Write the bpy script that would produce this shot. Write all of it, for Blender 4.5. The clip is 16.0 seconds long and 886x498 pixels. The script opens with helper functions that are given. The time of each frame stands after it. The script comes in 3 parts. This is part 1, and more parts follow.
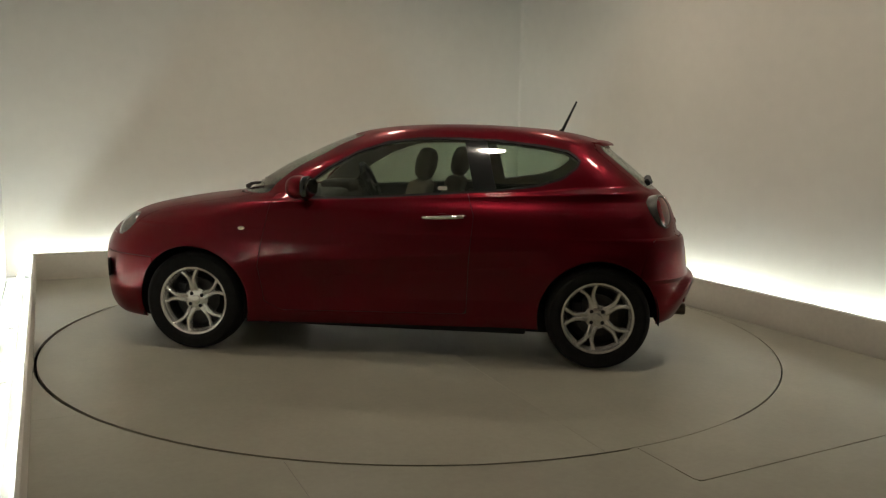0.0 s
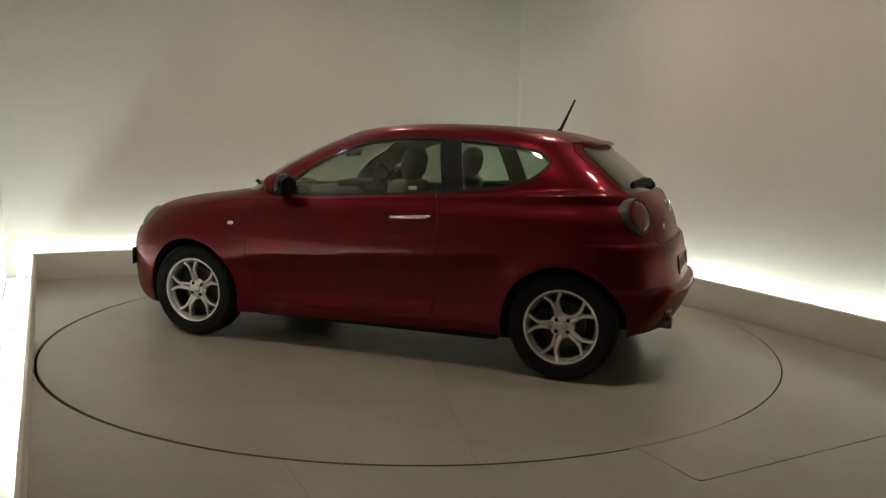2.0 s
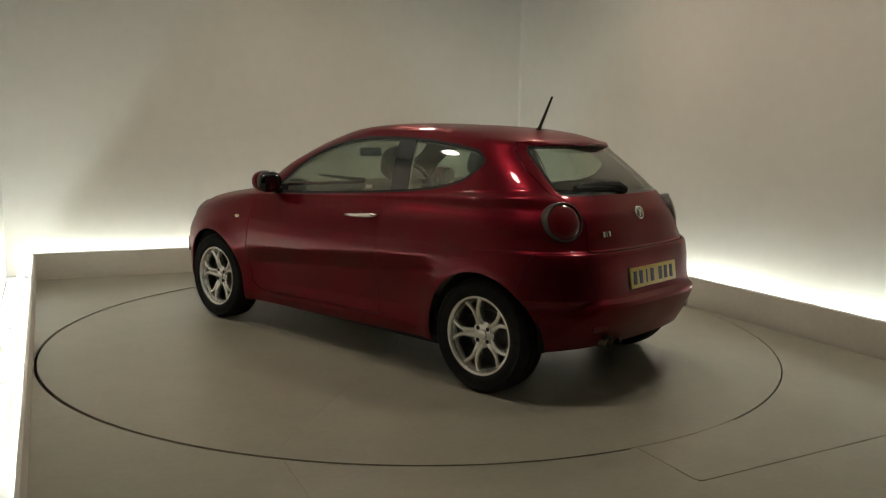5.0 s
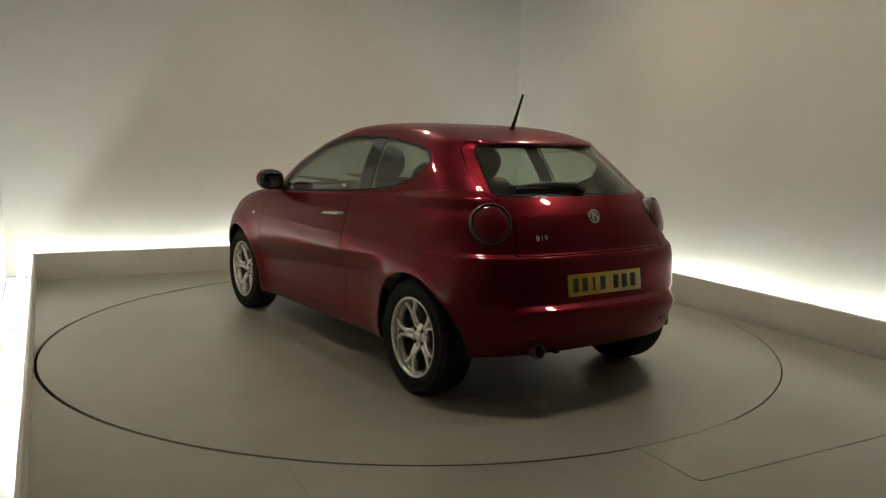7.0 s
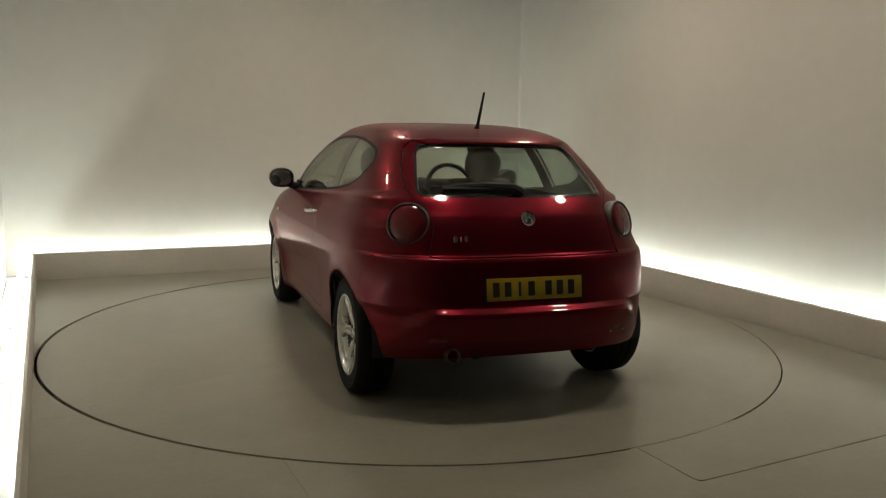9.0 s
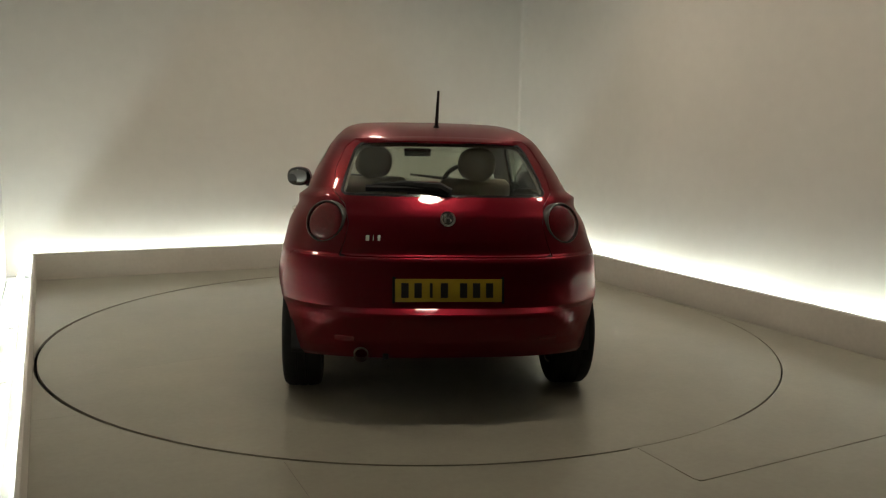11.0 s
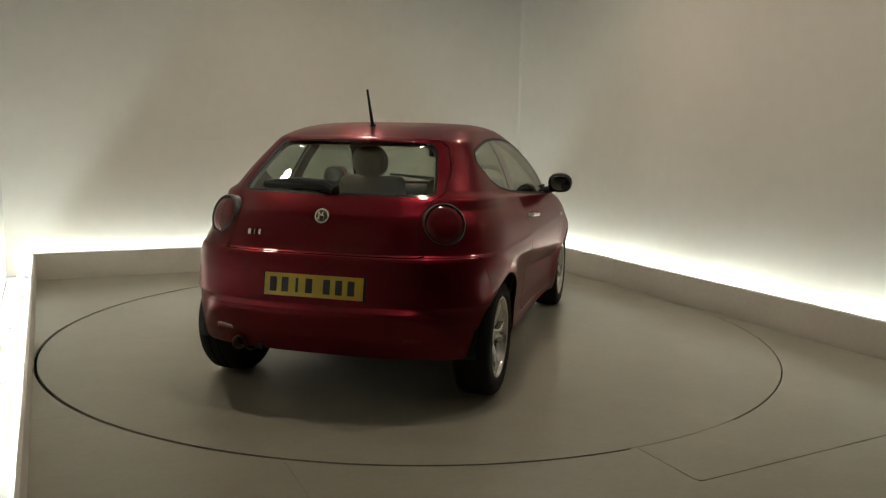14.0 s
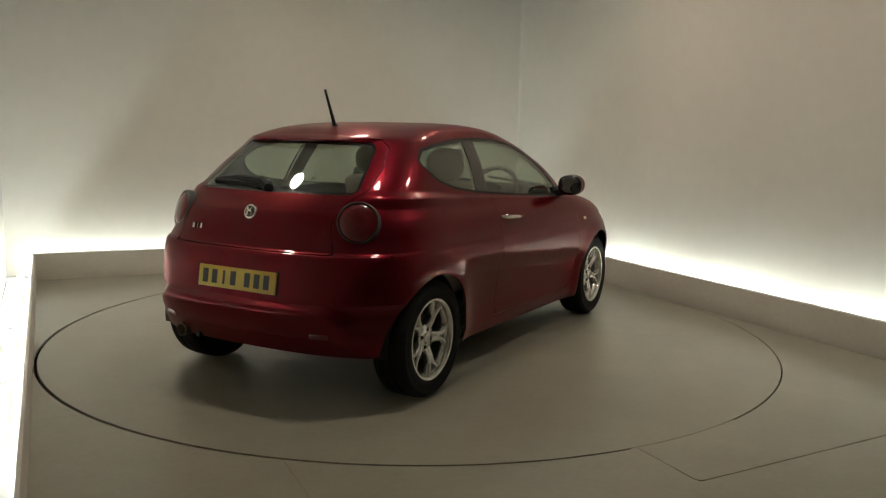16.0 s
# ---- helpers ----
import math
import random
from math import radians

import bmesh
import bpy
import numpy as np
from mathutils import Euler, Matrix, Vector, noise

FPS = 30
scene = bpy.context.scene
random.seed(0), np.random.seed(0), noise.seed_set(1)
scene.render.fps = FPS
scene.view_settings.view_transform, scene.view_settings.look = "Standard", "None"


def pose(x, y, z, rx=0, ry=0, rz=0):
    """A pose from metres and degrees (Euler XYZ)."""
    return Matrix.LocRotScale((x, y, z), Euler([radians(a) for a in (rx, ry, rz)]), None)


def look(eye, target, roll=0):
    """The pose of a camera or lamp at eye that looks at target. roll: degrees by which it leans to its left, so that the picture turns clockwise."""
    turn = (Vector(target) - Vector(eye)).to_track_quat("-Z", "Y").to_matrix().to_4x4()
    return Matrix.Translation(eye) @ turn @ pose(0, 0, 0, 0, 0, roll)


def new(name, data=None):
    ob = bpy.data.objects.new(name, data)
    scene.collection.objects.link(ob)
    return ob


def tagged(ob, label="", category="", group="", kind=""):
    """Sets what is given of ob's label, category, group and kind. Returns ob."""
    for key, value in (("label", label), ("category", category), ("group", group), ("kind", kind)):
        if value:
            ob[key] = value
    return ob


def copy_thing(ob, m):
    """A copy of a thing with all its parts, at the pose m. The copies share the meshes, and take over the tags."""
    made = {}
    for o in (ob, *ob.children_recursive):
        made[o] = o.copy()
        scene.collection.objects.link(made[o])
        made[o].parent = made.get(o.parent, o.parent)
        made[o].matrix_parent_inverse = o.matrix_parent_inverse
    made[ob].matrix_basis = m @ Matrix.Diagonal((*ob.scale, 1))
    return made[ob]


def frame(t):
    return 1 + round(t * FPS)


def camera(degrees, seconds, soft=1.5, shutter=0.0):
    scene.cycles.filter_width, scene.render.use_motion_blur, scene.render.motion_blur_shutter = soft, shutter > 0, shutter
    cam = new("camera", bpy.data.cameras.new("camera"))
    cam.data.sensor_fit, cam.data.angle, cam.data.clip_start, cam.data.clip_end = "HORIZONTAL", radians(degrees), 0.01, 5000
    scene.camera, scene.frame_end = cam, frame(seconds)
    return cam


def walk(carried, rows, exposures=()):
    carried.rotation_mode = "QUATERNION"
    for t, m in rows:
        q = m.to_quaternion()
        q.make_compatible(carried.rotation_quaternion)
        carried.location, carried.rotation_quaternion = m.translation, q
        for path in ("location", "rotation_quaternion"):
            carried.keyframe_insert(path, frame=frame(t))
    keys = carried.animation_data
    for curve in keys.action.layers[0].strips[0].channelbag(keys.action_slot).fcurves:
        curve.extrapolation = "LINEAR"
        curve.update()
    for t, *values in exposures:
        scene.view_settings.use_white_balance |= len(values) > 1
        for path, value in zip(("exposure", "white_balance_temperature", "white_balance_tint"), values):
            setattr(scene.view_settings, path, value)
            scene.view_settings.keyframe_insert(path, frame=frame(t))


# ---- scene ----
# A red three-door hatchback turns on a show turntable in a small photo room with cove lights.
ROOM = 24.094                      # the room's turn against the camera's world, degrees
EYE = (0.0, -5.666, 1.379)
YAW, PITCH, ROLL = 1.960, -7.980, 1.164
cam = camera(57.09, 16.0, soft=1.25)
aim = (math.sin(radians(YAW)) * math.cos(radians(PITCH)), math.cos(radians(YAW)) * math.cos(radians(PITCH)), math.sin(radians(PITCH)))
stand = look(EYE, [a + b for a, b in zip(EYE, aim)], ROLL)
walk(cam, [(0.0, stand), (16.0, stand)], exposures=[(0.0, 0.0), (16.0, 0.0)])

# ---- light ----
TUBE, PANEL = 59.0, 100.0
world = bpy.data.worlds.new("world")
scene.world = world
world.use_nodes = True
world.node_tree.nodes["Background"].inputs[0].default_value = (0.02, 0.02, 0.02, 1)
world.node_tree.nodes["Background"].inputs[1].default_value = 0.3


# ---- materials ----
def material(name, colour, rough=0.5, metal=0.0, coat=0.0, spots=(), bump=0.0, bump_scale=200.0, emit=0.0, spec=0.5, ior=1.5):
    """A principled material; spots: rows (scale, amount, detail) of noise that lightens and darkens the colour."""
    m = bpy.data.materials.new(name)
    m.use_nodes = True
    nt = m.node_tree
    b = nt.nodes["Principled BSDF"]
    b.inputs["Roughness"].default_value = rough
    b.inputs["Metallic"].default_value = metal
    b.inputs["Specular IOR Level"].default_value = spec
    b.inputs["Coat Weight"].default_value = coat
    b.inputs["Coat Roughness"].default_value = 0.035
    b.inputs["IOR"].default_value = ior
    b.inputs["Base Color"].default_value = (*colour, 1)
    co = nt.nodes.new("ShaderNodeTexCoord").outputs["Object"]
    last = None
    for scale, amount, detail in spots:
        n = nt.nodes.new("ShaderNodeTexNoise")
        n.inputs["Scale"].default_value = scale
        n.inputs["Detail"].default_value = detail
        nt.links.new(co, n.inputs["Vector"])
        r = nt.nodes.new("ShaderNodeMapRange")
        r.inputs["From Min"].default_value, r.inputs["From Max"].default_value = 0.3, 0.7
        r.inputs["To Min"].default_value, r.inputs["To Max"].default_value = 1 - amount, 1 + amount
        nt.links.new(n.outputs["Fac"], r.inputs["Value"])
        mix = nt.nodes.new("ShaderNodeMix")
        mix.data_type, mix.blend_type = "RGBA", "MULTIPLY"
        mix.inputs[0].default_value = 1
        if last is None:
            mix.inputs[6].default_value = (*colour, 1)
        else:
            nt.links.new(last, mix.inputs[6])
        nt.links.new(r.outputs[0], mix.inputs[7])
        last = mix.outputs[2]
    if last is not None:
        nt.links.new(last, b.inputs["Base Color"])
    if bump:
        n = nt.nodes.new("ShaderNodeTexNoise")
        n.inputs["Scale"].default_value = bump_scale
        n.inputs["Detail"].default_value = 4
        nt.links.new(co, n.inputs["Vector"])
        k = nt.nodes.new("ShaderNodeBump")
        k.inputs["Strength"].default_value = bump
        k.inputs["Distance"].default_value = 0.002
        nt.links.new(n.outputs["Fac"], k.inputs["Height"])
        nt.links.new(k.outputs[0], b.inputs["Normal"])
    if emit:
        b.inputs["Emission Color"].default_value = (*colour, 1)
        b.inputs["Emission Strength"].default_value = emit
    return m


def glass_material(name, tint):
    """Thin tinted glazing: clear, with a gloss that grows towards grazing."""
    m = bpy.data.materials.new(name)
    m.use_nodes = True
    nt = m.node_tree
    nt.nodes.remove(nt.nodes["Principled BSDF"])
    t, g, f, x, p, q = (nt.nodes.new("ShaderNode" + n) for n in ("BsdfTransparent", "BsdfGlossy", "LayerWeight", "MixShader", "Math", "Math"))
    t.inputs[0].default_value = (*tint, 1)
    g.inputs["Roughness"].default_value = 0.02
    f.inputs[0].default_value = 0.5
    p.operation, p.inputs[1].default_value = "POWER", 4.0
    q.operation, q.inputs[1].default_value, q.inputs[2].default_value = "MULTIPLY_ADD", 0.75, 0.075
    nt.links.new(f.outputs["Facing"], p.inputs[0])
    nt.links.new(p.outputs[0], q.inputs[0])
    nt.links.new(q.outputs[0], x.inputs[0])
    nt.links.new(t.outputs[0], x.inputs[1])
    nt.links.new(g.outputs[0], x.inputs[2])
    nt.links.new(x.outputs[0], nt.nodes["Material Output"].inputs["Surface"])
    return m


M_WALL = material("painted wall", (0.62, 0.58, 0.52), 0.75, spots=((0.7, 0.035, 2), (9, 0.015, 4)), bump=0.15, bump_scale=60)
M_CURB = material("painted board", (0.60, 0.555, 0.49), 0.6, spots=((1.5, 0.05, 3), (30, 0.03, 3)), bump=0.1)
M_TROUGH = material("white trough paint", (0.8, 0.8, 0.78), 0.6, spots=((2, 0.03, 2),))
M_FLOOR = material("grey floor paint", (0.310, 0.290, 0.228), 0.30, spots=((0.9, 0.08, 3), (5, 0.04, 4), (30, 0.04, 5)), bump=0.12, bump_scale=90)
M_PIT = material("dark pit", (0.012, 0.011, 0.01), 0.9)
M_DARK = material("dark grey paint", (0.06, 0.058, 0.055), 0.8, spots=((1, 0.1, 2),))
M_CEIL = material("ceiling paint", (0.5, 0.48, 0.44), 0.8, spots=((1, 0.04, 2),))
M_TUBE = material("lit cove tube", (0.86, 0.99, 0.98), 0.4, emit=TUBE)
M_PANEL = material("lit diffuser", (1.0, 0.89, 0.73), 0.4, emit=PANEL)
M_WHITEMETAL = material("white enamel", (0.7, 0.7, 0.68), 0.4, spots=((5, 0.03, 2),))

M_PAINT = material("red car paint", (0.110, 0.0029, 0.0085), 0.33, metal=0.55, spec=0.1, coat=0.4, spots=((900, 0.10, 1), (3, 0.03, 2)))
M_PAINT.node_tree.nodes["Principled BSDF"].inputs["Specular Tint"].default_value = (0.65, 0.20, 0.25, 1)
M_BLACK = material("black plastic", (0.008, 0.008, 0.0085), 0.6, spec=0.25, spots=((40, 0.15, 3),), bump=0.1, bump_scale=500)
M_GLOSSBLACK = material("gloss black", (0.008, 0.008, 0.009), 0.12, coat=0.5, spots=((30, 0.1, 2),))
M_RUBBER = material("tyre rubber", (0.009, 0.0088, 0.0088), 0.8, spec=0.2, spots=((25, 0.2, 4),), bump=0.3, bump_scale=150)
M_ALLOY = material("silver alloy", (0.66, 0.65, 0.62), 0.26, metal=0.75, spots=((20, 0.06, 4),))
M_CHROME = material("chrome", (0.8, 0.79, 0.76), 0.12, metal=1.0, spots=((15, 0.03, 2),))
M_STEEL = material("brake steel", (0.055, 0.052, 0.05), 0.5, metal=0.6, spots=((15, 0.3, 4),))
M_EXHAUST = material("heat-stained steel", (0.20, 0.17, 0.13), 0.38, metal=0.9, spots=((25, 0.25, 3),))
M_TRIM = material("dark interior trim", (0.035, 0.033, 0.031), 0.8, spots=((8, 0.1, 3),))
M_SEAT = material("beige seat cloth", (0.25, 0.21, 0.15), 0.9, spots=((6, 0.08, 3), (120, 0.1, 2)), bump=0.3)
M_LINER = material("grey headliner", (0.42, 0.39, 0.33), 0.9, spots=((6, 0.05, 3),))
M_RING = material("satin grey ring", (0.07, 0.066, 0.06), 0.35, metal=0.3, spots=((15, 0.05, 2),))
M_RED = material("red lamp lens", (0.13, 0.004, 0.009), 0.15, coat=0.5, spots=((60, 0.12, 1),))
M_CLEAR = material("clear lamp lens", (0.28, 0.28, 0.27), 0.1, metal=0.4, coat=1.0, spots=((30, 0.2, 2),))
M_AMBER = material("pale indicator lens", (0.75, 0.62, 0.48), 0.2, coat=1.0, spots=((60, 0.1, 1),))
M_YELLOW = material("yellow number plate", (0.46, 0.32, 0.02), 0.4, coat=0.4, spots=((12, 0.05, 2),))
M_INK = material("black plate ink", (0.015, 0.014, 0.012), 0.5, spots=((50, 0.1, 2),))
M_GLASS = glass_material("tinted car glass", (0.90, 0.93, 0.89))
M_SIDEGLASS = glass_material("darker tinted side glass", (0.76, 0.81, 0.75))
M_MIRROR = material("mirror glass", (0.22, 0.23, 0.23), 0.03, metal=1.0)


# ---- building helpers ----
def mesh_of(name, bm, mat, smooth=True):
    me = bpy.data.meshes.new(name)
    bm.normal_update()
    bm.to_mesh(me)
    bm.free()
    me.materials.append(mat)
    if smooth:
        me.polygons.foreach_set("use_smooth", [True] * len(me.polygons))
        me.set_sharp_from_angle(angle=radians(38))
    return me


def part(name, bm, mat, parent=None, label="", smooth=True):
    ob = new(name, mesh_of(name, bm, mat, smooth))
    ob.parent = parent
    if label:
        tagged(ob, label)
    return ob


def box(size, at=(0, 0, 0), bevel=0.0, seg=2, turn=None):
    bm = bmesh.new()
    bmesh.ops.create_cube(bm, size=1, matrix=Matrix.Diagonal((*size, 1)))
    if bevel:
        bmesh.ops.bevel(bm, geom=bm.edges[:], offset=bevel, segments=seg, affect="EDGES", profile=0.6)
    m = Matrix.Translation(at)
    if turn is not None:
        m = m @ turn
    bmesh.ops.transform(bm, matrix=m, verts=bm.verts)
    return bm


def add(bm, other):
    """Joins another bmesh into bm."""
    me = bpy.data.meshes.new("join")
    other.to_mesh(me)
    other.free()
    bm.from_mesh(me)
    bpy.data.meshes.remove(me)
    return bm


def lathe(profile, n=48, axis="Y"):
    """Turns rows (radius, along) about an axis."""
    bm = bmesh.new()
    rings = []
    for r, a in profile:
        ring = []
        for i in range(n):
            c, s = math.cos(2 * math.pi * i / n), math.sin(2 * math.pi * i / n)
            ring.append(bm.verts.new((r * c, a, r * s) if axis == "Y" else (a, r * c, r * s) if axis == "X" else (r * c, r * s, a)))
        rings.append(ring)
    for p, q in zip(rings, rings[1:]):
        for i in range(n):
            bm.faces.new((p[i], p[(i + 1) % n], q[(i + 1) % n], q[i]))
    bmesh.ops.remove_doubles(bm, verts=bm.verts, dist=1e-6)
    bmesh.ops.recalc_face_normals(bm, faces=bm.faces)
    return bm


def tube(points, radius, n=10):
    """A round bar along points; radius may be a list."""
    bm = bmesh.new()
    pts = [Vector(p) for p in points]
    rs = radius if isinstance(radius, (list, tuple)) else [radius] * len(pts)
    rings = []
    for i, (p, r) in enumerate(zip(pts, rs)):
        d = (pts[min(i + 1, len(pts) - 1)] - pts[max(i - 1, 0)]).normalized()
        a = d.orthogonal().normalized() if i == 0 else (a - d * a.dot(d)).normalized()
        b = d.cross(a)
        rings.append([bm.verts.new(p + r * (math.cos(2 * math.pi * k / n) * a + math.sin(2 * math.pi * k / n) * b)) for k in range(n)])
    for p, q in zip(rings, rings[1:]):
        for k in range(n):
            bm.faces.new((p[k], p[(k + 1) % n], q[(k + 1) % n], q[k]))
    bm.faces.new(rings[0][::-1])
    bm.faces.new(rings[-1])
    bmesh.ops.recalc_face_normals(bm, faces=bm.faces)
    return bm


def prism(outline, lo, hi, axis="X", bevel=0.0):
    """A flat outline pulled from lo to hi along an axis."""
    bm = bmesh.new()
    put = {"X": lambda a, b, h: (h, a, b), "Y": lambda a, b, h: (a, h, b), "Z": lambda a, b, h: (a, b, h)}[axis]
    low, top = [bm.verts.new(put(a, b, lo)) for a, b in outline], [bm.verts.new(put(a, b, hi)) for a, b in outline]
    n = len(outline)
    for i in range(n):
        bm.faces.new((low[i], low[(i + 1) % n], top[(i + 1) % n], top[i]))
    bm.faces.new(low[::-1])
    bm.faces.new(top)
    bmesh.ops.recalc_face_normals(bm, faces=bm.faces)
    if bevel:
        bmesh.ops.bevel(bm, geom=bm.edges[:], offset=bevel, segments=2, affect="EDGES")
    return bm


def puff(a, b, c, e, n=20):
    """A rounded, squarish body with half sizes a, b, c."""
    bm = bmesh.new()
    bmesh.ops.create_icosphere(bm, subdivisions=4, radius=1)
    for v in bm.verts:
        k = (abs(v.co.x) ** e + abs(v.co.y) ** e + abs(v.co.z) ** e) ** (1 / e)
        v.co = Vector((v.co.x / k * a, v.co.y / k * b, v.co.z / k * c))
    return bm


def thick(ob, depth, offset=-1.0, rim=True):
    s = ob.modifiers.new("thickness", "SOLIDIFY")
    s.thickness, s.offset, s.use_rim = depth, offset, rim
    return ob


# ---- cutting a sheet along curves ----
def cut(verts, polys, f):
    """Splits polygons along f = 0, f per vertex; gives those inside (f > 0) and those outside. New points join verts."""
    inside, outside, made = [], [], {}

    def between(a, b):
        key = (a, b) if a < b else (b, a)
        if key not in made:
            i, j = key
            k = f[i] / (f[i] - f[j])
            made[key] = len(verts)
            verts.append(verts[i] + (verts[j] - verts[i]) * k)
        return made[key]

    for p in polys:
        signs = [f[i] > 0 for i in p]
        if all(signs):
            inside.append(p)
        elif not any(signs):
            outside.append(p)
        else:
            a, b = [], []
            for k, i in enumerate(p):
                j = p[(k + 1) % len(p)]
                (a if signs[k] else b).append(i)
                if signs[k] != signs[(k + 1) % len(p)]:
                    m = between(i, j)
                    a.append(m)
                    b.append(m)
            if len(a) > 2:
                inside.append(tuple(a))
            if len(b) > 2:
                outside.append(tuple(b))
    return inside, outside


def panel_cut(verts, polys, field, gap=0.0):
    """Cuts a panel out along field = 0 with an open joint on both sides of it."""
    inside, rest = cut(verts, polys, field(np.array(verts)) - gap)
    if gap:
        _, rest = cut(verts, rest, field(np.array(verts)) + gap)
    return inside, rest


def polygon_field(points, rounded=0.0):
    """Signed distance into a closed outline in a plane (positive inside); rounded corners."""
    P = np.array(points, float)
    Q = np.roll(P, -1, 0)

    def f(a, b):
        p = np.stack([a, b], -1)[:, None, :]
        e, w = (Q - P)[None], p - P[None]
        k = np.clip((w * e).sum(-1) / (e * e).sum(-1), 0, 1)[..., None]
        d = np.sqrt((((w - e * k) ** 2).sum(-1)).min(1))
        y0, y1 = P[None, :, 1], Q[None, :, 1]
        crosses = ((y0 > p[..., 1]) != (y1 > p[..., 1])) & (p[..., 0] < (Q[None, :, 0] - P[None, :, 0]) * (p[..., 1] - y0) / np.where(y1 == y0, 1e-9, y1 - y0) + P[None, :, 0])
        return np.where(crosses.sum(1) % 2 == 1, d, -d) + rounded
    return f


def sheet(name, verts, polys, mat, parent=None, label="", depth=0.0, push=0.0):
    """Part from polygons over shared points (place and skin normal), with a real thickness; push: set back along the normal."""
    used = {}
    faces = []
    for p in polys:
        q = [used.setdefault(i, len(used)) for i in p]
        q = [a for k, a in enumerate(q) if a != q[k - 1]]
        if len(set(q)) == len(q) > 2:
            faces.append(q)
    rows = np.array([verts[i] for i in used])
    n = rows[:, 3:] / np.maximum(np.linalg.norm(rows[:, 3:], axis=1, keepdims=True), 1e-9)
    outer = rows[:, :3] - push * n
    pts, count = outer, len(outer)
    every = list(faces)
    loops = [n[i] for f in faces for i in f]
    if depth:
        inner = outer - depth * n
        pts = np.concatenate([outer, inner])
        back = [[i + count for i in reversed(f)] for f in faces]
        loops += [-n[i - count] for f in back for i in f]
        once = {}
        for f in faces:
            for a, b in zip(f, f[1:] + f[:1]):
                once[(a, b)] = 1
        rim = []
        if mat is not M_GLASS:
            for a, b in once:
                if (b, a) not in once:
                    rim.append([b, a, a + count, b + count])
                    e = np.cross(pts[a] - pts[b], -n[a])
                    e = e / max(np.linalg.norm(e), 1e-9)
                    loops += [e] * 4
        every = faces + back + rim
    me = bpy.data.meshes.new(name)
    me.from_pydata([tuple(map(float, p)) for p in pts], [], every)
    me.materials.append(mat)
    me.polygons.foreach_set("use_smooth", [True] * len(me.polygons))
    me.normals_split_custom_set([tuple(map(float, v)) for v in loops])
    ob = new(name, me)
    ob.parent = parent
    if label:
        tagged(ob, label)
    return ob


def spline(xs, ys, x):
    """Monotone cubic through the rows (no overshoot)."""
    xs, ys, x = np.asarray(xs, float), np.asarray(ys, float), np.asarray(x, float)
    h, d = np.diff(xs), np.diff(ys) / np.diff(xs)
    m = np.zeros(len(xs))
    m[1:-1] = np.where(d[:-1] * d[1:] > 0, 2 * d[:-1] * d[1:] / np.where(d[:-1] + d[1:] == 0, 1, d[:-1] + d[1:]), 0)
    m[0], m[-1] = d[0], d[-1]
    i = np.clip(np.searchsorted(xs, x) - 1, 0, len(h) - 1)
    t = (x - xs[i]) / h[i]
    return ys[i] * (1 + 2 * t) * (1 - t) ** 2 + h[i] * m[i] * t * (1 - t) ** 2 + ys[i + 1] * t * t * (3 - 2 * t) + h[i] * m[i + 1] * t * t * (t - 1)


# ---- the room: u across, v towards the back wall ----
ROOM_M = pose(0, 0, 0, 0, 0, ROOM)
UL, UR, VB, VF = -2.428, 2.507, 2.965, -7.6      # inner faces of the low upstands, and the front wall
GAP, CURB, HIGH = 0.25, 0.24, 3.3
RING_C, RING_R = (0.0068, 0.0323), 2.4264            # the turntable in the world


def in_room(ob):
    ob.matrix_basis = ROOM_M
    return ob


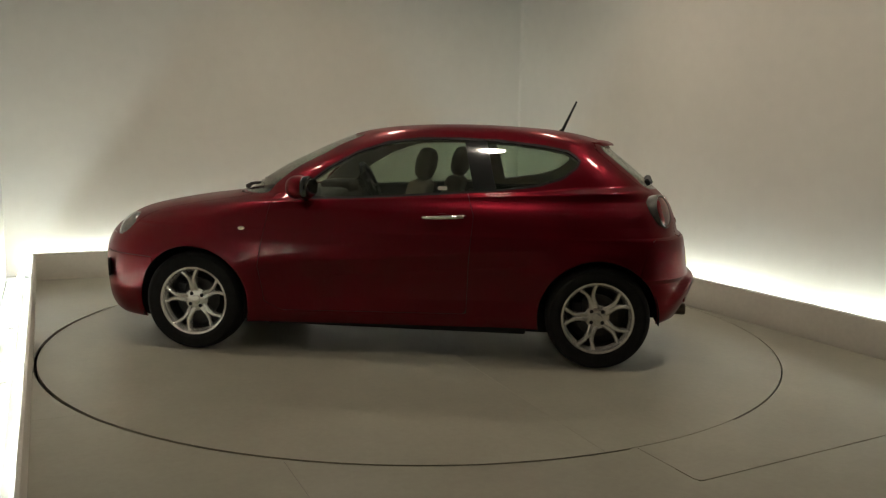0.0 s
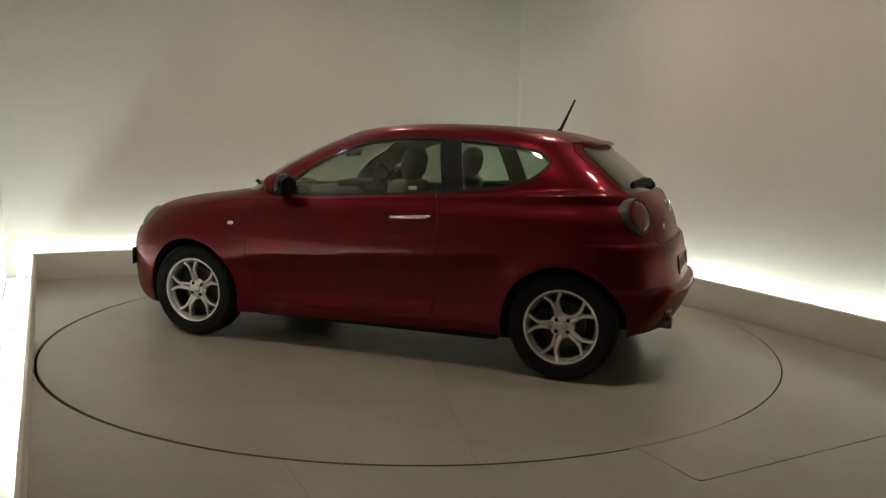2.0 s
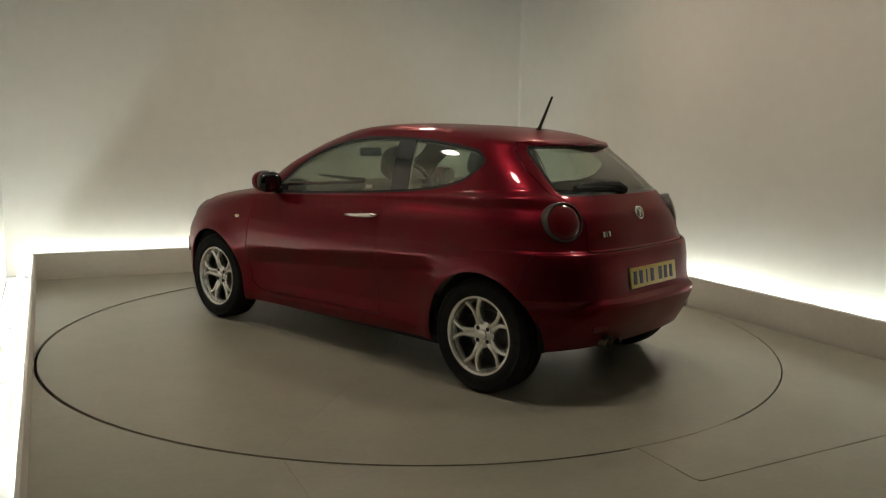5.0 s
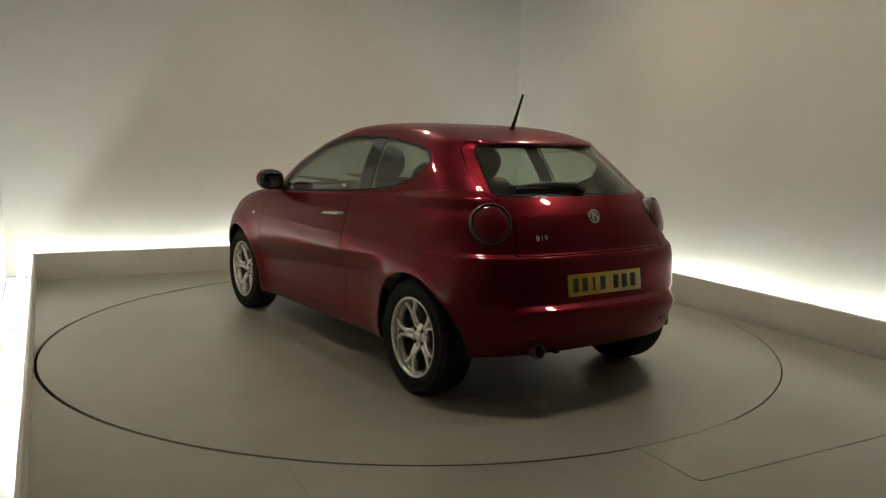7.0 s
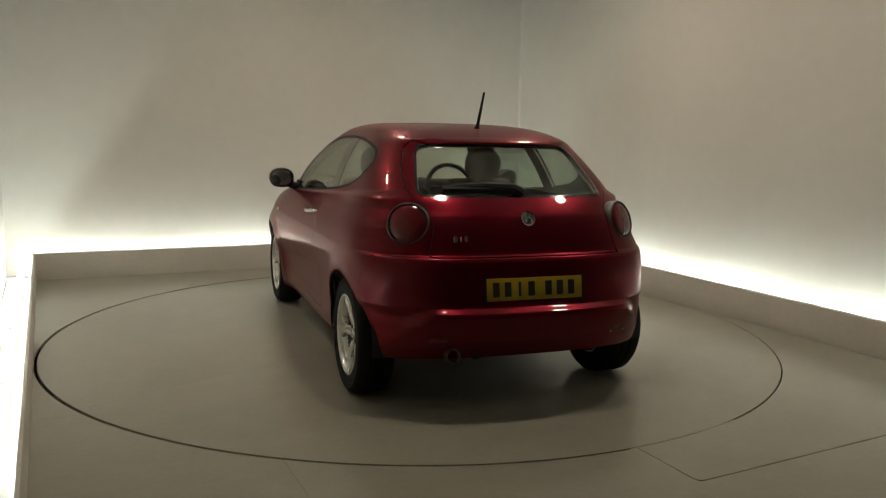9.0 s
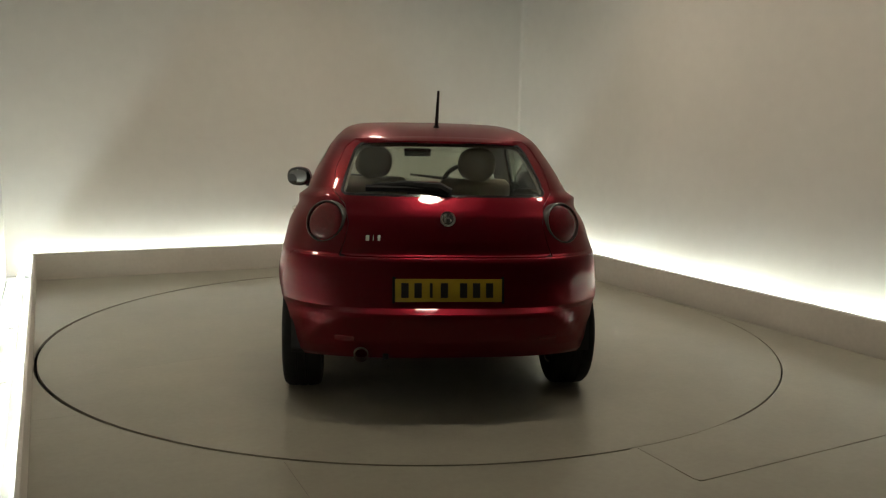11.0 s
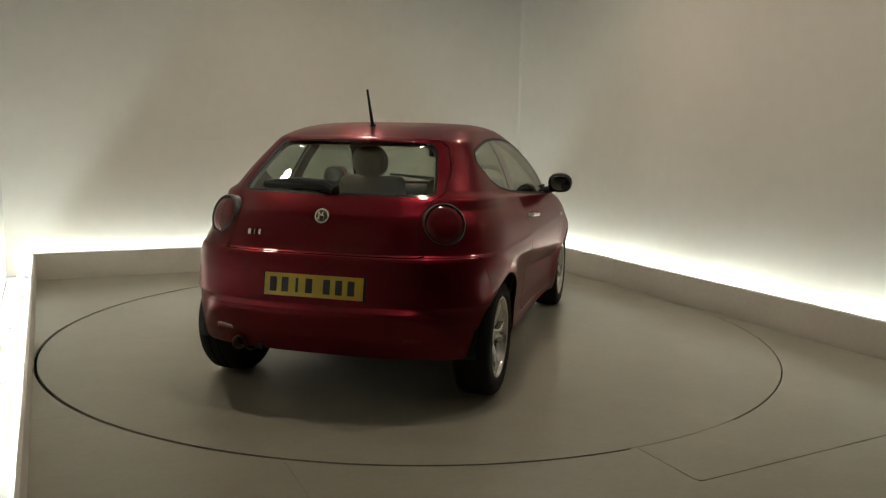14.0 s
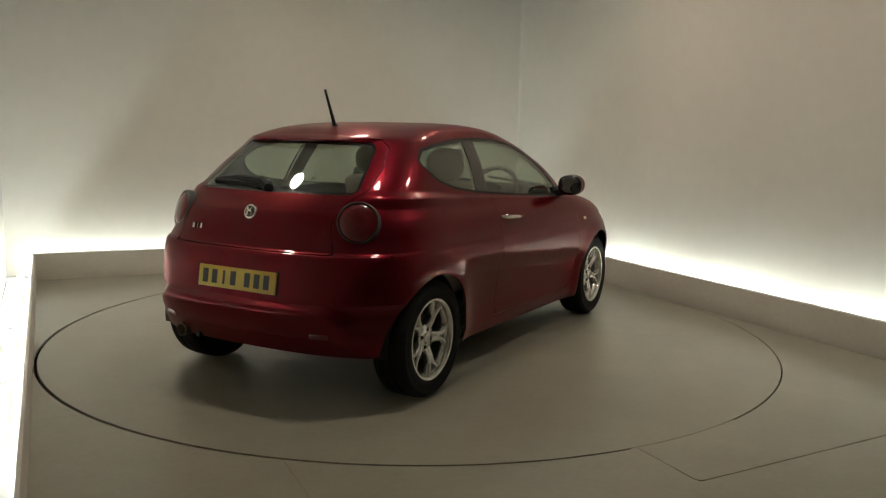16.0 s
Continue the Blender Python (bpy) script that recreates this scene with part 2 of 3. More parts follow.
def build_room():
    wl, wr, wb = UL - GAP, UR + GAP, VB + GAP
    t = 0.12
    for name, size, at, label in (
            ("wall_back", (wr - wl + 2 * t, t, HIGH + 0.4), ((wl + wr) / 2, wb + t / 2, HIGH / 2 - 0.2), "matt off-white painted back wall, bright above the cove lights"),
            ("wall_west", (t, wb - VF, HIGH + 0.4), (wl - t / 2, (wb + VF) / 2, HIGH / 2 - 0.2), "matt off-white painted side wall beside the light trough"),
            ("wall_east", (t, wb - VF, HIGH + 0.4), (wr + t / 2, (wb + VF) / 2, HIGH / 2 - 0.2), "matt off-white painted side wall, bright above the cove lights"),
            ("wall_front", (wr - wl + 2 * t, t, HIGH + 0.4), ((wl + wr) / 2, VF - t / 2, HIGH / 2 - 0.2), "plain dark wall closing the photo room")):
        tagged(in_room(part(name, box(size, at, 0.004, 1), M_DARK if name == "wall_front" else M_WALL)), label, "wall", kind="structure")
    tagged(in_room(part("ceiling", box((wr - wl, wb - VF, 0.1), ((wl + wr) / 2, (wb + VF) / 2, HIGH + 0.05), 0.004, 1), M_CEIL)), "plain painted ceiling over the photo room", "ceiling", kind="structure")
    # the far corner of the walls is rounded
    rad, n = 0.03, 6
    bm = bmesh.new()
    arc = [(wr - rad + rad * math.sin(a), wb - rad + rad * math.cos(a)) for a in np.linspace(0, math.pi / 2, n)]
    rings = [[bm.verts.new((x, y, z)) for x, y in (*arc, (wr, wb))] for z in (-0.1, HIGH)]
    for i in range(n + 1):
        bm.faces.new((rings[0][i], rings[0][(i + 1) % (n + 1)], rings[1][(i + 1) % (n + 1)], rings[1][i]))
    bm.faces.new(rings[0])
    bm.faces.new(rings[1])
    bmesh.ops.recalc_face_normals(bm, faces=bm.faces)
    tagged(in_room(part("wall_corner", bm, M_WALL)), "rounded off-white corner between two walls", "wall", kind="structure")
    # faint seam of the boards in the back wall
    tagged(in_room(part("trim", box((1.45, 0.004, 0.005), (-0.32, wb + 0.0008, 1.28), 0.001, 1), M_WALL)), "faint horizontal board seam in the back wall", "seam", kind="structure")
    # upstands with a painted cap
    c = 0.045
    for name, size, at in (
            ("upstand_back", (UR - UL + 2 * c, c, CURB + 0.1), ((UL + UR) / 2, VB + c / 2, CURB / 2 - 0.05)),
            ("upstand_west", (0.018, VB - VF, CURB + 0.1), (UL - 0.009, (VB + VF) / 2 - 0.001, CURB / 2 - 0.05)),
            ("upstand_east", (c, VB - VF, CURB + 0.1), (UR + c / 2, (VB + VF) / 2 - 0.001, CURB / 2 - 0.05))):
        tagged(in_room(part(name, box(size, at, 0.006, 2), M_CURB)), "low grey-painted board upstand round the turntable floor", "upstand", kind="structure")
    # troughs behind the upstands
    for name, size, at in (
            ("trough_back", (wr - wl, GAP - c, 0.03), ((wl + wr) / 2, VB + (GAP + c) / 2, -0.015)),
            ("trough_west", (GAP - 0.030, VB - VF, 0.03), (UL - 0.018 - (GAP - 0.030) / 2, (VB + VF) / 2 + c / 2, -0.015)),
            ("trough_east", (GAP - c, VB - VF, 0.03), (UR + (GAP + c) / 2, (VB + VF) / 2 + c / 2, -0.015))):
        tagged(in_room(part(name, box(size, at, 0.003, 1), M_TROUGH)), "white-painted light trough behind the upstand", "trough", kind="structure")
    tagged(in_room(part("pit", box((wr - wl + 0.2, wb - VF + 0.2, 0.05), ((wl + wr) / 2, (wb + VF) / 2, -0.12), 0.0), M_PIT)), "dark void under the floor boards", "void", kind="structure")


def cove_light(length):
    """Batten with one lit tube, lying along x."""
    root = part("cove_light", box((length, 0.06, 0.055), (0, 0, 0.0275), 0.006), M_WHITEMETAL)
    part("tube", lathe([(0.001, -length / 2 + 0.03), (0.013, -length / 2 + 0.03), (0.013, length / 2 - 0.03), (0.001, length / 2 - 0.03)], 12, "X"), M_TUBE, root, "glowing white fluorescent tube").location = (0, 0, 0.08)
    for s in (-1, 1):
        part("lamp_holder", box((0.022, 0.035, 0.05), (s * (length / 2 - 0.018), 0, 0.078), 0.004), M_WHITEMETAL, root)
    return tagged(root, "white fluorescent batten hidden in the light trough", "light", "cove lights behind the upstand")


def build_cove_lights():
    first = cove_light(1.2)
    mid = 0.155
    spots = [(UL + 0.48 + 1.205 * i, VB + 0.178, 0) for i in range(4)]
    spots += [(UR + mid, VB - 0.85 - 1.26 * i, 90) for i in range(5)]
    spots += [(UL - mid + 0.03, VB - 0.5 - 1.26 * i, 90) for i in range(4)]
    for k, (u, v, turn) in enumerate(spots):
        m = ROOM_M @ pose(u, v, 0.001, 0, 0, turn)
        if k == 0:
            first.matrix_basis = m
        else:
            copy_thing(first, m)


def ceiling_light():
    root = part("ceiling_light", lathe([(0.125, -0.05), (0.145, -0.055), (0.155, -0.04), (0.155, 0.03), (0.001, 0.03), (0.001, 0.0), (0.125, -0.01)], 40, "Z"), M_WHITEMETAL)
    part("diffuser", lathe([(0.001, -0.045), (0.07, -0.042), (0.123, -0.03), (0.123, -0.01), (0.001, -0.01)], 40, "Z"), M_PANEL, root, "warm glowing round diffuser")
    return tagged(root, "round ceiling lamp with a warm glowing diffuser", "light", "ceiling lamps over the turntable")


def build_ceiling_lights():
    first = ceiling_light()
    # the last lamp is an unseen extra that brightens the back wall and car roof
    for k, (u, v) in enumerate(((-1.95, 0.35), (-0.45, -1.55), (1.6, 0.35), (1.5, -1.7), (0.0, 1.5))):
        m = ROOM_M @ pose(u, v, HIGH - 0.03)
        if k == 0:
            first.matrix_basis = m
        else:
            copy_thing(first, m)


def build_floor():
    """Painted boards with open joints round the turntable's ring; the ring's joint is wider on one side, and closed where the hatch meets it."""
    nu, nv = 50, 106
    us, vs = np.sort(np.r_[np.linspace(UL, UR - 0.020, nu), 0.025, 0.036, 0.047]), np.sort(np.r_[np.linspace(VF, VB, nv), -2.831, -2.82, -2.809])
    nu, nv = len(us), len(vs)
    verts = [np.array((u, v, 0.0, 0.0, 0.0, 1.0)) for v in vs for u in us]
    polys = [(j * nu + i, j * nu + i + 1, (j + 1) * nu + i + 1, (j + 1) * nu + i) for j in range(nv - 1) for i in range(nu - 1)]
    c = ROOM_M.inverted() @ Vector((RING_C[0] - 0.007, RING_C[1] - 0.002, 0))
    ring = lambda V: np.hypot(V[:, 0] - c.x, V[:, 1] - c.y) - (RING_R + 0.0145)
    polys, _ = cut(verts, polys, ring(np.array(verts)))
    root = tagged(new("floor"), "grey-painted board floor round the turntable, worn joints", "floor", kind="structure")
    root.matrix_basis = ROOM_M
    front = lambda V: V[:, 1] + 2.802 - 0.040 * (V[:, 0] - 0.03)
    hatch = lambda V: np.minimum.reduce([front(V), V[:, 0] - 0.03, -0.5 - V[:, 1]])
    a, polys = panel_cut(verts, polys, hatch, 0.0035)
    b, polys = panel_cut(verts, polys, lambda V: np.minimum(-1.46 - V[:, 0], -1.0 - V[:, 1]), 0.0008)
    for q in (a, b, polys):
        sheet("floor_board", verts, q, M_FLOOR, root, depth=0.02)
    # paint that has closed the ring's joint, and half of the hatch's short edge
    bm = bmesh.new()
    rows = []
    for k in np.linspace(radians(-66.5), radians(-49.0), 35):
        p = [ROOM_M.inverted() @ Vector((RING_C[0] + r * math.cos(k), RING_C[1] + r * math.sin(k), 0)) for r in (RING_R + 0.0015, RING_R + 0.0130)]
        rows.append([bm.verts.new((q.x, q.y, z)) for q, z in ((p[0], -0.02), (p[0], -0.0015), (p[1], -0.0015), (p[1], -0.02))])
    for p, q in zip(rows, rows[1:]):
        for i in range(4):
            bm.faces.new((p[i], p[(i + 1) % 4], q[(i + 1) % 4], q[i]))
    bm.faces.new(rows[0][::-1])
    bm.faces.new(rows[-1])
    bmesh.ops.recalc_face_normals(bm, faces=bm.faces)
    part("joint_filler", bm, M_FLOOR, root)
    part("joint_filler", box((0.0062, 0.28, 0.015), (0.03, -2.52, -0.009)), M_FLOOR, root)
    return root


def build_turntable():
    root = tagged(new("turntable"), "round grey-painted turntable flush with the floor, one faint seam", "turntable")
    n = 128
    for s in (0, 1):
        bm = bmesh.new()
        pts = [(RING_R * math.cos(math.pi * i / n), RING_R * math.sin(math.pi * i / n) + 0.0005) for i in range(n + 1)]
        top = [bm.verts.new((x, y, 0)) for x, y in pts]
        low = [bm.verts.new((x, y, -0.03)) for x, y in pts]
        bm.faces.new(top)
        bm.faces.new(low[::-1])
        for i in range(n + 1):
            bm.faces.new((top[i], low[i], low[(i + 1) % (n + 1)], top[(i + 1) % (n + 1)]))
        bmesh.ops.recalc_face_normals(bm, faces=bm.faces)
        half = part("half_disc", bm, M_FLOOR, root)
        half.rotation_euler[2] = radians(118.9 + 180 * s)
    return root


# ---- the car: x forward, y to its left, origin on the ground between the axles ----
WB, WHEEL_Z, TYRE_R, ARCH_R = 1.2555, 0.309, 0.312, 0.358
# height, rear end, front end, half width, rear rounding, front rounding, rear and front squareness
SECTIONS = (
    (0.14, -1.72, 2.00, 0.74, 0.50, 0.80, 2.8, 2.4),
    (0.20, -1.76, 2.06, 0.79, 0.50, 0.80, 2.8, 2.4),
    (0.28, -1.805, 2.09, 0.816, 0.52, 0.82, 2.8, 2.4),
    (0.345, -1.842, 2.10, 0.8245, 0.53, 0.84, 2.8, 2.4),
    (0.385, -1.865, 2.105, 0.8280, 0.54, 0.86, 2.8, 2.4),
    (0.46, -1.894, 2.11, 0.8355, 0.55, 0.88, 2.8, 2.4),
    (0.505, -1.905, 2.11, 0.842, 0.56, 0.89, 2.8, 2.4),
    (0.525, -1.898, 2.11, 0.845, 0.56, 0.90, 2.8, 2.4),
    (0.548, -1.862, 2.11, 0.849, 0.56, 0.92, 2.9, 2.4),
    (0.62, -1.846, 2.095, 0.856, 0.57, 0.94, 2.9, 2.4),
    (0.70, -1.834, 2.055, 0.858, 0.58, 0.98, 3.0, 2.4),
    (0.765, -1.822, 1.99, 0.852, 0.58, 1.00, 3.0, 2.4),
    (0.782, -1.812, 1.965, 0.850, 0.58, 1.00, 3.0, 2.4),
    (0.798, -1.786, 1.94, 0.846, 0.58, 1.00, 3.0, 2.5),
    (0.86, -1.770, 1.81, 0.832, 0.64, 1.00, 3.0, 2.6),
    (0.91, -1.755, 1.60, 0.815, 0.64, 0.95, 3.0, 2.7),
    (0.945, -1.742, 1.36, 0.795, 0.64, 0.80, 3.0, 2.8),
    (0.975, -1.727, 1.17, 0.772, 0.64, 0.62, 3.0, 2.6),
    (1.00, -1.707, 1.08, 0.755, 0.64, 0.55, 3.0, 2.4),
    (1.05, -1.657, 1.01, 0.735, 0.56, 0.50, 3.0, 2.3),
    (1.10, -1.601, 0.935, 0.716, 0.54, 0.48, 3.0, 2.3),
    (1.17, -1.518, 0.82, 0.686, 0.52, 0.46, 3.0, 2.3),
    (1.24, -1.432, 0.68, 0.650, 0.50, 0.45, 3.0, 2.3),
    (1.30, -1.357, 0.555, 0.614, 0.48, 0.45, 3.0, 2.3),
    (1.345, -1.315, 0.45, 0.581, 0.48, 0.47, 3.0, 2.3),
    (1.38, -1.22, 0.36, 0.550, 0.48, 0.48, 2.9, 2.3),
    (1.409, -1.09, 0.245, 0.518, 0.46, 0.46, 2.8, 2.3),
    (1.431, -0.92, 0.09, 0.470, 0.42, 0.42, 2.6, 2.2),
    (1.445, -0.70, -0.10, 0.390, 0.29, 0.29, 2.4, 2.1),
    (1.4515, -0.52, -0.27, 0.200, 0.12, 0.12, 2.2, 2.0),
    (1.453, -0.43, -0.36, 0.050, 0.03, 0.03, 2.0, 2.0),
)
LEVELS = 190


def taper(x):
    """The plan narrows slightly towards the tail."""
    return 1 - 0.028 * np.clip((-0.3 - x) / 1.3, 0, 1.2) ** 2


def smooth_tail(z):
    """The tail's line without the bumper's ledge."""
    return np.interp(z, (0.14, 0.20, 0.28, 0.345, 0.46, 0.55, 0.62), (-1.72, -1.76, -1.805, -1.832, -1.858, -1.856, -1.846))


def car_skin():
    """The closed outer surface of one car body: level lines from the sill to the roof's crown, both sides."""
    T = np.array(SECTIONS)
    step = np.sqrt((np.diff(T[:, :4], axis=0) * (1.2, 0.5, 0.35, 1.2)) ** 2).sum(1)
    s = np.r_[0, np.cumsum(np.maximum(step, 0.018))]
    s /= s[-1]
    at = np.linspace(0, 1, LEVELS)
    at = np.unique(np.r_[at, s])
    rows = np.stack([spline(s, T[:, k], at) for k in range(8)], -1)
    nr, ns, nf = 34, 66, 34
    grid = []
    for z, xr, xf, w, lr, lf, er, ef in rows:
        a = np.linspace(0, math.pi / 2, 400)
        r = np.stack([xr + lr - lr * np.cos(a) ** (2 / er), w * np.sin(a) ** (2 / er)], -1)
        f = np.stack([xf - lf + lf * np.sin(a) ** (2 / ef), w * np.cos(a) ** (2 / ef)], -1)

        def even(c, n):
            d = np.r_[0, np.cumsum(np.hypot(*np.diff(c, axis=0).T))]
            q = np.linspace(0, d[-1], n)
            return np.stack([np.interp(q, d, c[:, 0]), np.interp(q, d, c[:, 1])], -1)
        mid = np.stack([np.linspace(xr + lr, xf - lf, ns), np.full(ns, w)], -1)
        half = np.concatenate([even(r, nr), mid[1:-1], even(f, nf)])
        # flares round the arches, haunches over the rear wheels
        x, y = half.T
        side = np.clip((y / max(w, 1e-3) - 0.6) / 0.4, 0, 1)
        bulge = np.zeros_like(x)
        for xw in (WB, -WB):
            d = np.hypot(x - xw, z - WHEEL_Z)
            bulge += 0.016 * np.exp(-((d - ARCH_R) / 0.07) ** 2)
        # shoulder edge under the windows, rising to the rear
        line = 0.972 - 0.050 * (x - 0.33)
        haunch = np.clip((-0.75 - x) / 0.45, 0, 1)
        haunch = haunch * haunch * (3 - 2 * haunch)
        bulge += (0.013 + 0.023 * haunch) * np.where(z < line, np.exp((z - line) / (0.05 + 0.03 * haunch)), np.clip(1 - (z - line) / (0.016 + 0.016 * haunch), 0, 1)) * np.clip((1.5 - x) / 0.4, 0, 1)
        # the flank falls in below a crease that rises to the rear
        line = 0.640 - 0.085 * x
        fall = np.interp(z + 0.03 * x, (0.27, 0.37), (0.55, 1.0)) * np.clip((line - z) / 0.10, 0, 1)
        bulge -= 0.036 * fall * np.exp(-((x + 0.02) / 0.86) ** 8)
        # the bumper's ledge ends in an arch at both corners
        if 0.28 < z < 0.62:
            drop = 0.085 * np.clip((y - 0.53) / 0.13, 0, 1.25) ** 2
            ledge = np.interp(z + drop, T[:, 0], T[:, 1]) - smooth_tail(z + drop)
            fade = np.clip((0.78 - y) / 0.20, 0, 1)
            x = x + (smooth_tail(z) - np.interp(z, T[:, 0], T[:, 1]) + np.minimum(ledge, 0.0) * fade) * np.clip((-1.35 - x) / 0.25, 0, 1)
        grid.append(np.stack([x, (y + bulge * side) * taper(x), np.full_like(x, z)], -1))
    G = np.array(grid)
    L, N = G.shape[:2]
    full = np.concatenate([G, (G * (1, -1, 1))[:, -2:0:-1]], 1)
    # crown over the cross fall of the bonnet stays with the level lines
    K = full.shape[1]
    flat = full.reshape(-1, 3)
    normal = np.zeros_like(flat)
    polys = [(j * K + i, j * K + (i + 1) % K, (j + 1) * K + (i + 1) % K, (j + 1) * K + i) for j in range(L - 1) for i in range(K)]
    polys = [p[::-1] for p in polys]
    polys.append(tuple((L - 1) * K + i for i in range(K))[::-1])
    for p in polys[:-1]:
        a, b, c, d = flat[list(p)]
        m = np.cross(c - a, d - b)
        m = m / math.sqrt(max(float(m @ m), 1e-12)) ** 0.5
        for i in p:
            normal[i] += m
    normal[-K:] = (0, 0, 1)
    normal /= np.maximum(np.linalg.norm(normal, axis=1, keepdims=True), 1e-12)
    return list(np.concatenate([flat, normal], 1)), polys


DLO = ((0.60, 0.985), (0.30, 0.995), (0.0, 1.012), (-0.36, 1.038), (-0.65, 1.063), (-0.88, 1.095), (-1.02, 1.14), (-1.10, 1.205), (-1.115, 1.238), (-1.05, 1.288),
       (-0.90, 1.315), (-0.65, 1.342), (-0.38, 1.352), (-0.14, 1.348), (0.06, 1.322), (0.25, 1.255), (0.42, 1.155), (0.53, 1.06))
TAILGATE = ((-0.53, 0.788), (0.53, 0.788), (0.505, 0.85), (0.485, 0.94), (0.505, 1.03), (0.565, 1.09), (0.555, 1.20), (0.505, 1.31), (0.45, 1.352), (0, 1.366),
            (-0.45, 1.352), (-0.505, 1.31), (-0.555, 1.20), (-0.565, 1.09), (-0.505, 1.03), (-0.485, 0.94), (-0.505, 0.85))
BACKLIGHT = ((-0.50, 1.080), (0.50, 1.080), (0.515, 1.092), (0.495, 1.17), (0.455, 1.285), (0.43, 1.318), (0.37, 1.330), (0, 1.336),
             (-0.37, 1.330), (-0.43, 1.318), (-0.455, 1.285), (-0.495, 1.17), (-0.515, 1.092))


def steps(points, x):
    p = np.array(points)
    return np.interp(x, p[:, 0], p[:, 1])


def build_car():
    car = tagged(new("car"), "dark red three-door hatchback parked on the round turntable", "car")
    V, P = car_skin()
    # underside line and wheel arches
    P, _ = cut(V, P, (lambda A: A[:, 2] - steps(((-1.9, 0.30), (-1.6, 0.27), (-0.9, 0.225), (0.9, 0.19), (1.5, 0.19), (1.9, 0.17), (2.1, 0.18)), A[:, 0]))(np.array(V)))

    def arch(r):
        def f(A):
            d = np.minimum(np.hypot(A[:, 0] - WB, A[:, 2] - WHEEL_Z), np.hypot(A[:, 0] + WB, A[:, 2] - WHEEL_Z + 0.005)) - r
            return np.maximum(d, 0.5 - np.abs(A[:, 1]))
        return f
    P, _ = cut(V, P, arch(ARCH_R)(np.array(V)))
    side = polygon_field(DLO)
    dlo = lambda A: np.minimum(side(A[:, 0], A[:, 2]), np.abs(A[:, 1]) - 0.33)
    back = polygon_field(BACKLIGHT)
    backlight = lambda A: np.minimum(back(A[:, 1], A[:, 2]), -1.0 - A[:, 0])
    screen = lambda A: np.minimum.reduce([A[:, 0] - 0.12, A[:, 2] - 0.992, 1.372 - A[:, 2], np.interp(A[:, 2], (0.98, 1.1, 1.25, 1.38), (0.70, 0.635, 0.555, 0.43)) - np.abs(A[:, 1])])

    # inner trim behind the skin, also the dark behind the joints
    inner = P
    for f in (dlo, backlight, screen):
        _, inner = cut(V, inner, f(np.array(V)) - 0.001)
    _, inner = cut(V, inner, -arch(ARCH_R + 0.03)(np.array(V)))
    roof, low = cut(V, inner, np.array(V)[:, 2] - 1.03)
    sheet("headliner", V, roof, M_LINER, car, "grey cloth headliner and pillar trim", 0.004, 0.024)
    sheet("inner_trim", V, low, M_TRIM, car, "dark interior side trim", 0.004, 0.024)

    # glazing
    for f, name in ((screen, "windscreen"),):
        g, P = panel_cut(V, P, f, 0.001)
        sheet(name, V, g, M_GLASS, car, "clear curved windscreen", 0.004).visible_shadow = False
    trim_band = lambda B: dlo(B) + 0.014
    band, P = panel_cut(V, P, trim_band, 0.0)
    glass, band = panel_cut(V, band, dlo, 0.0)
    pillar, glass = panel_cut(V, glass, lambda B: 0.068 - np.abs(B[:, 0] + 0.56 - 0.25 * (B[:, 2] - 1.05)), 0.0)
    doors = {}
    # tailgate and rear bumper
    gate_edge = polygon_field(TAILGATE)
    gate, P = panel_cut(V, P, lambda B: np.minimum(gate_edge(B[:, 1], B[:, 2]), -1.0 - B[:, 0]), 0.0018)
    seal, gate = panel_cut(V, gate, lambda B: backlight(B) + 0.011, 0.0)
    pane, seal = panel_cut(V, seal, backlight, 0.0)
    bumper, P = panel_cut(V, P, lambda B: np.minimum(0.788 - B[:, 2], -1.50 - B[:, 0] + 0.35 * np.minimum(0.60 - B[:, 2], 0)), 0.0005)
    nose, P = panel_cut(V, P, lambda B: np.minimum(0.585 - B[:, 2], B[:, 0] - 1.52), 0.002)
    bonnet, P = panel_cut(V, P, lambda B: np.minimum.reduce([B[:, 0] - 0.85, 0.985 - B[:, 2], 0.66 - np.abs(B[:, 1]), B[:, 2] - 0.70]), 0.002)
    door_edge = polygon_field(((-0.465, 0.30), (0.70, 0.275), (0.80, 0.33), (0.83, 0.55), (0.78, 0.80), (0.745, 1.0), (0.50, 1.03), (-0.45, 1.05), (-0.50, 0.90), (-0.475, 0.60)))
    door, P = panel_cut(V, P, lambda B: np.minimum(door_edge(B[:, 0], B[:, 2]), np.abs(B[:, 1]) - 0.4), 0.0015)

    body = sheet("body", V, P, M_PAINT, car, "glossy dark red painted body shell", 0.006)
    tailgate = sheet("tailgate", V, gate, M_PAINT, car, "glossy dark red tailgate", 0.006)
    sheet("window_seal", V, seal, M_GLOSSBLACK, tailgate, "black band round the rear window", 0.006)
    sheet("rear_window", V, pane, M_GLASS, tailgate, "tinted curved rear window", 0.004).visible_shadow = False
    rear = sheet("rear_bumper", V, bumper, M_PAINT, car, "dark red rear bumper with a ledge under the plate", 0.006)
    sheet("front_bumper", V, nose, M_PAINT, car, "dark red rounded front bumper", 0.006)
    sheet("bonnet", V, bonnet, M_PAINT, car, "dark red curved bonnet", 0.006)
    W = np.array(V)
    centre = lambda p: W[list(p)].mean(0)
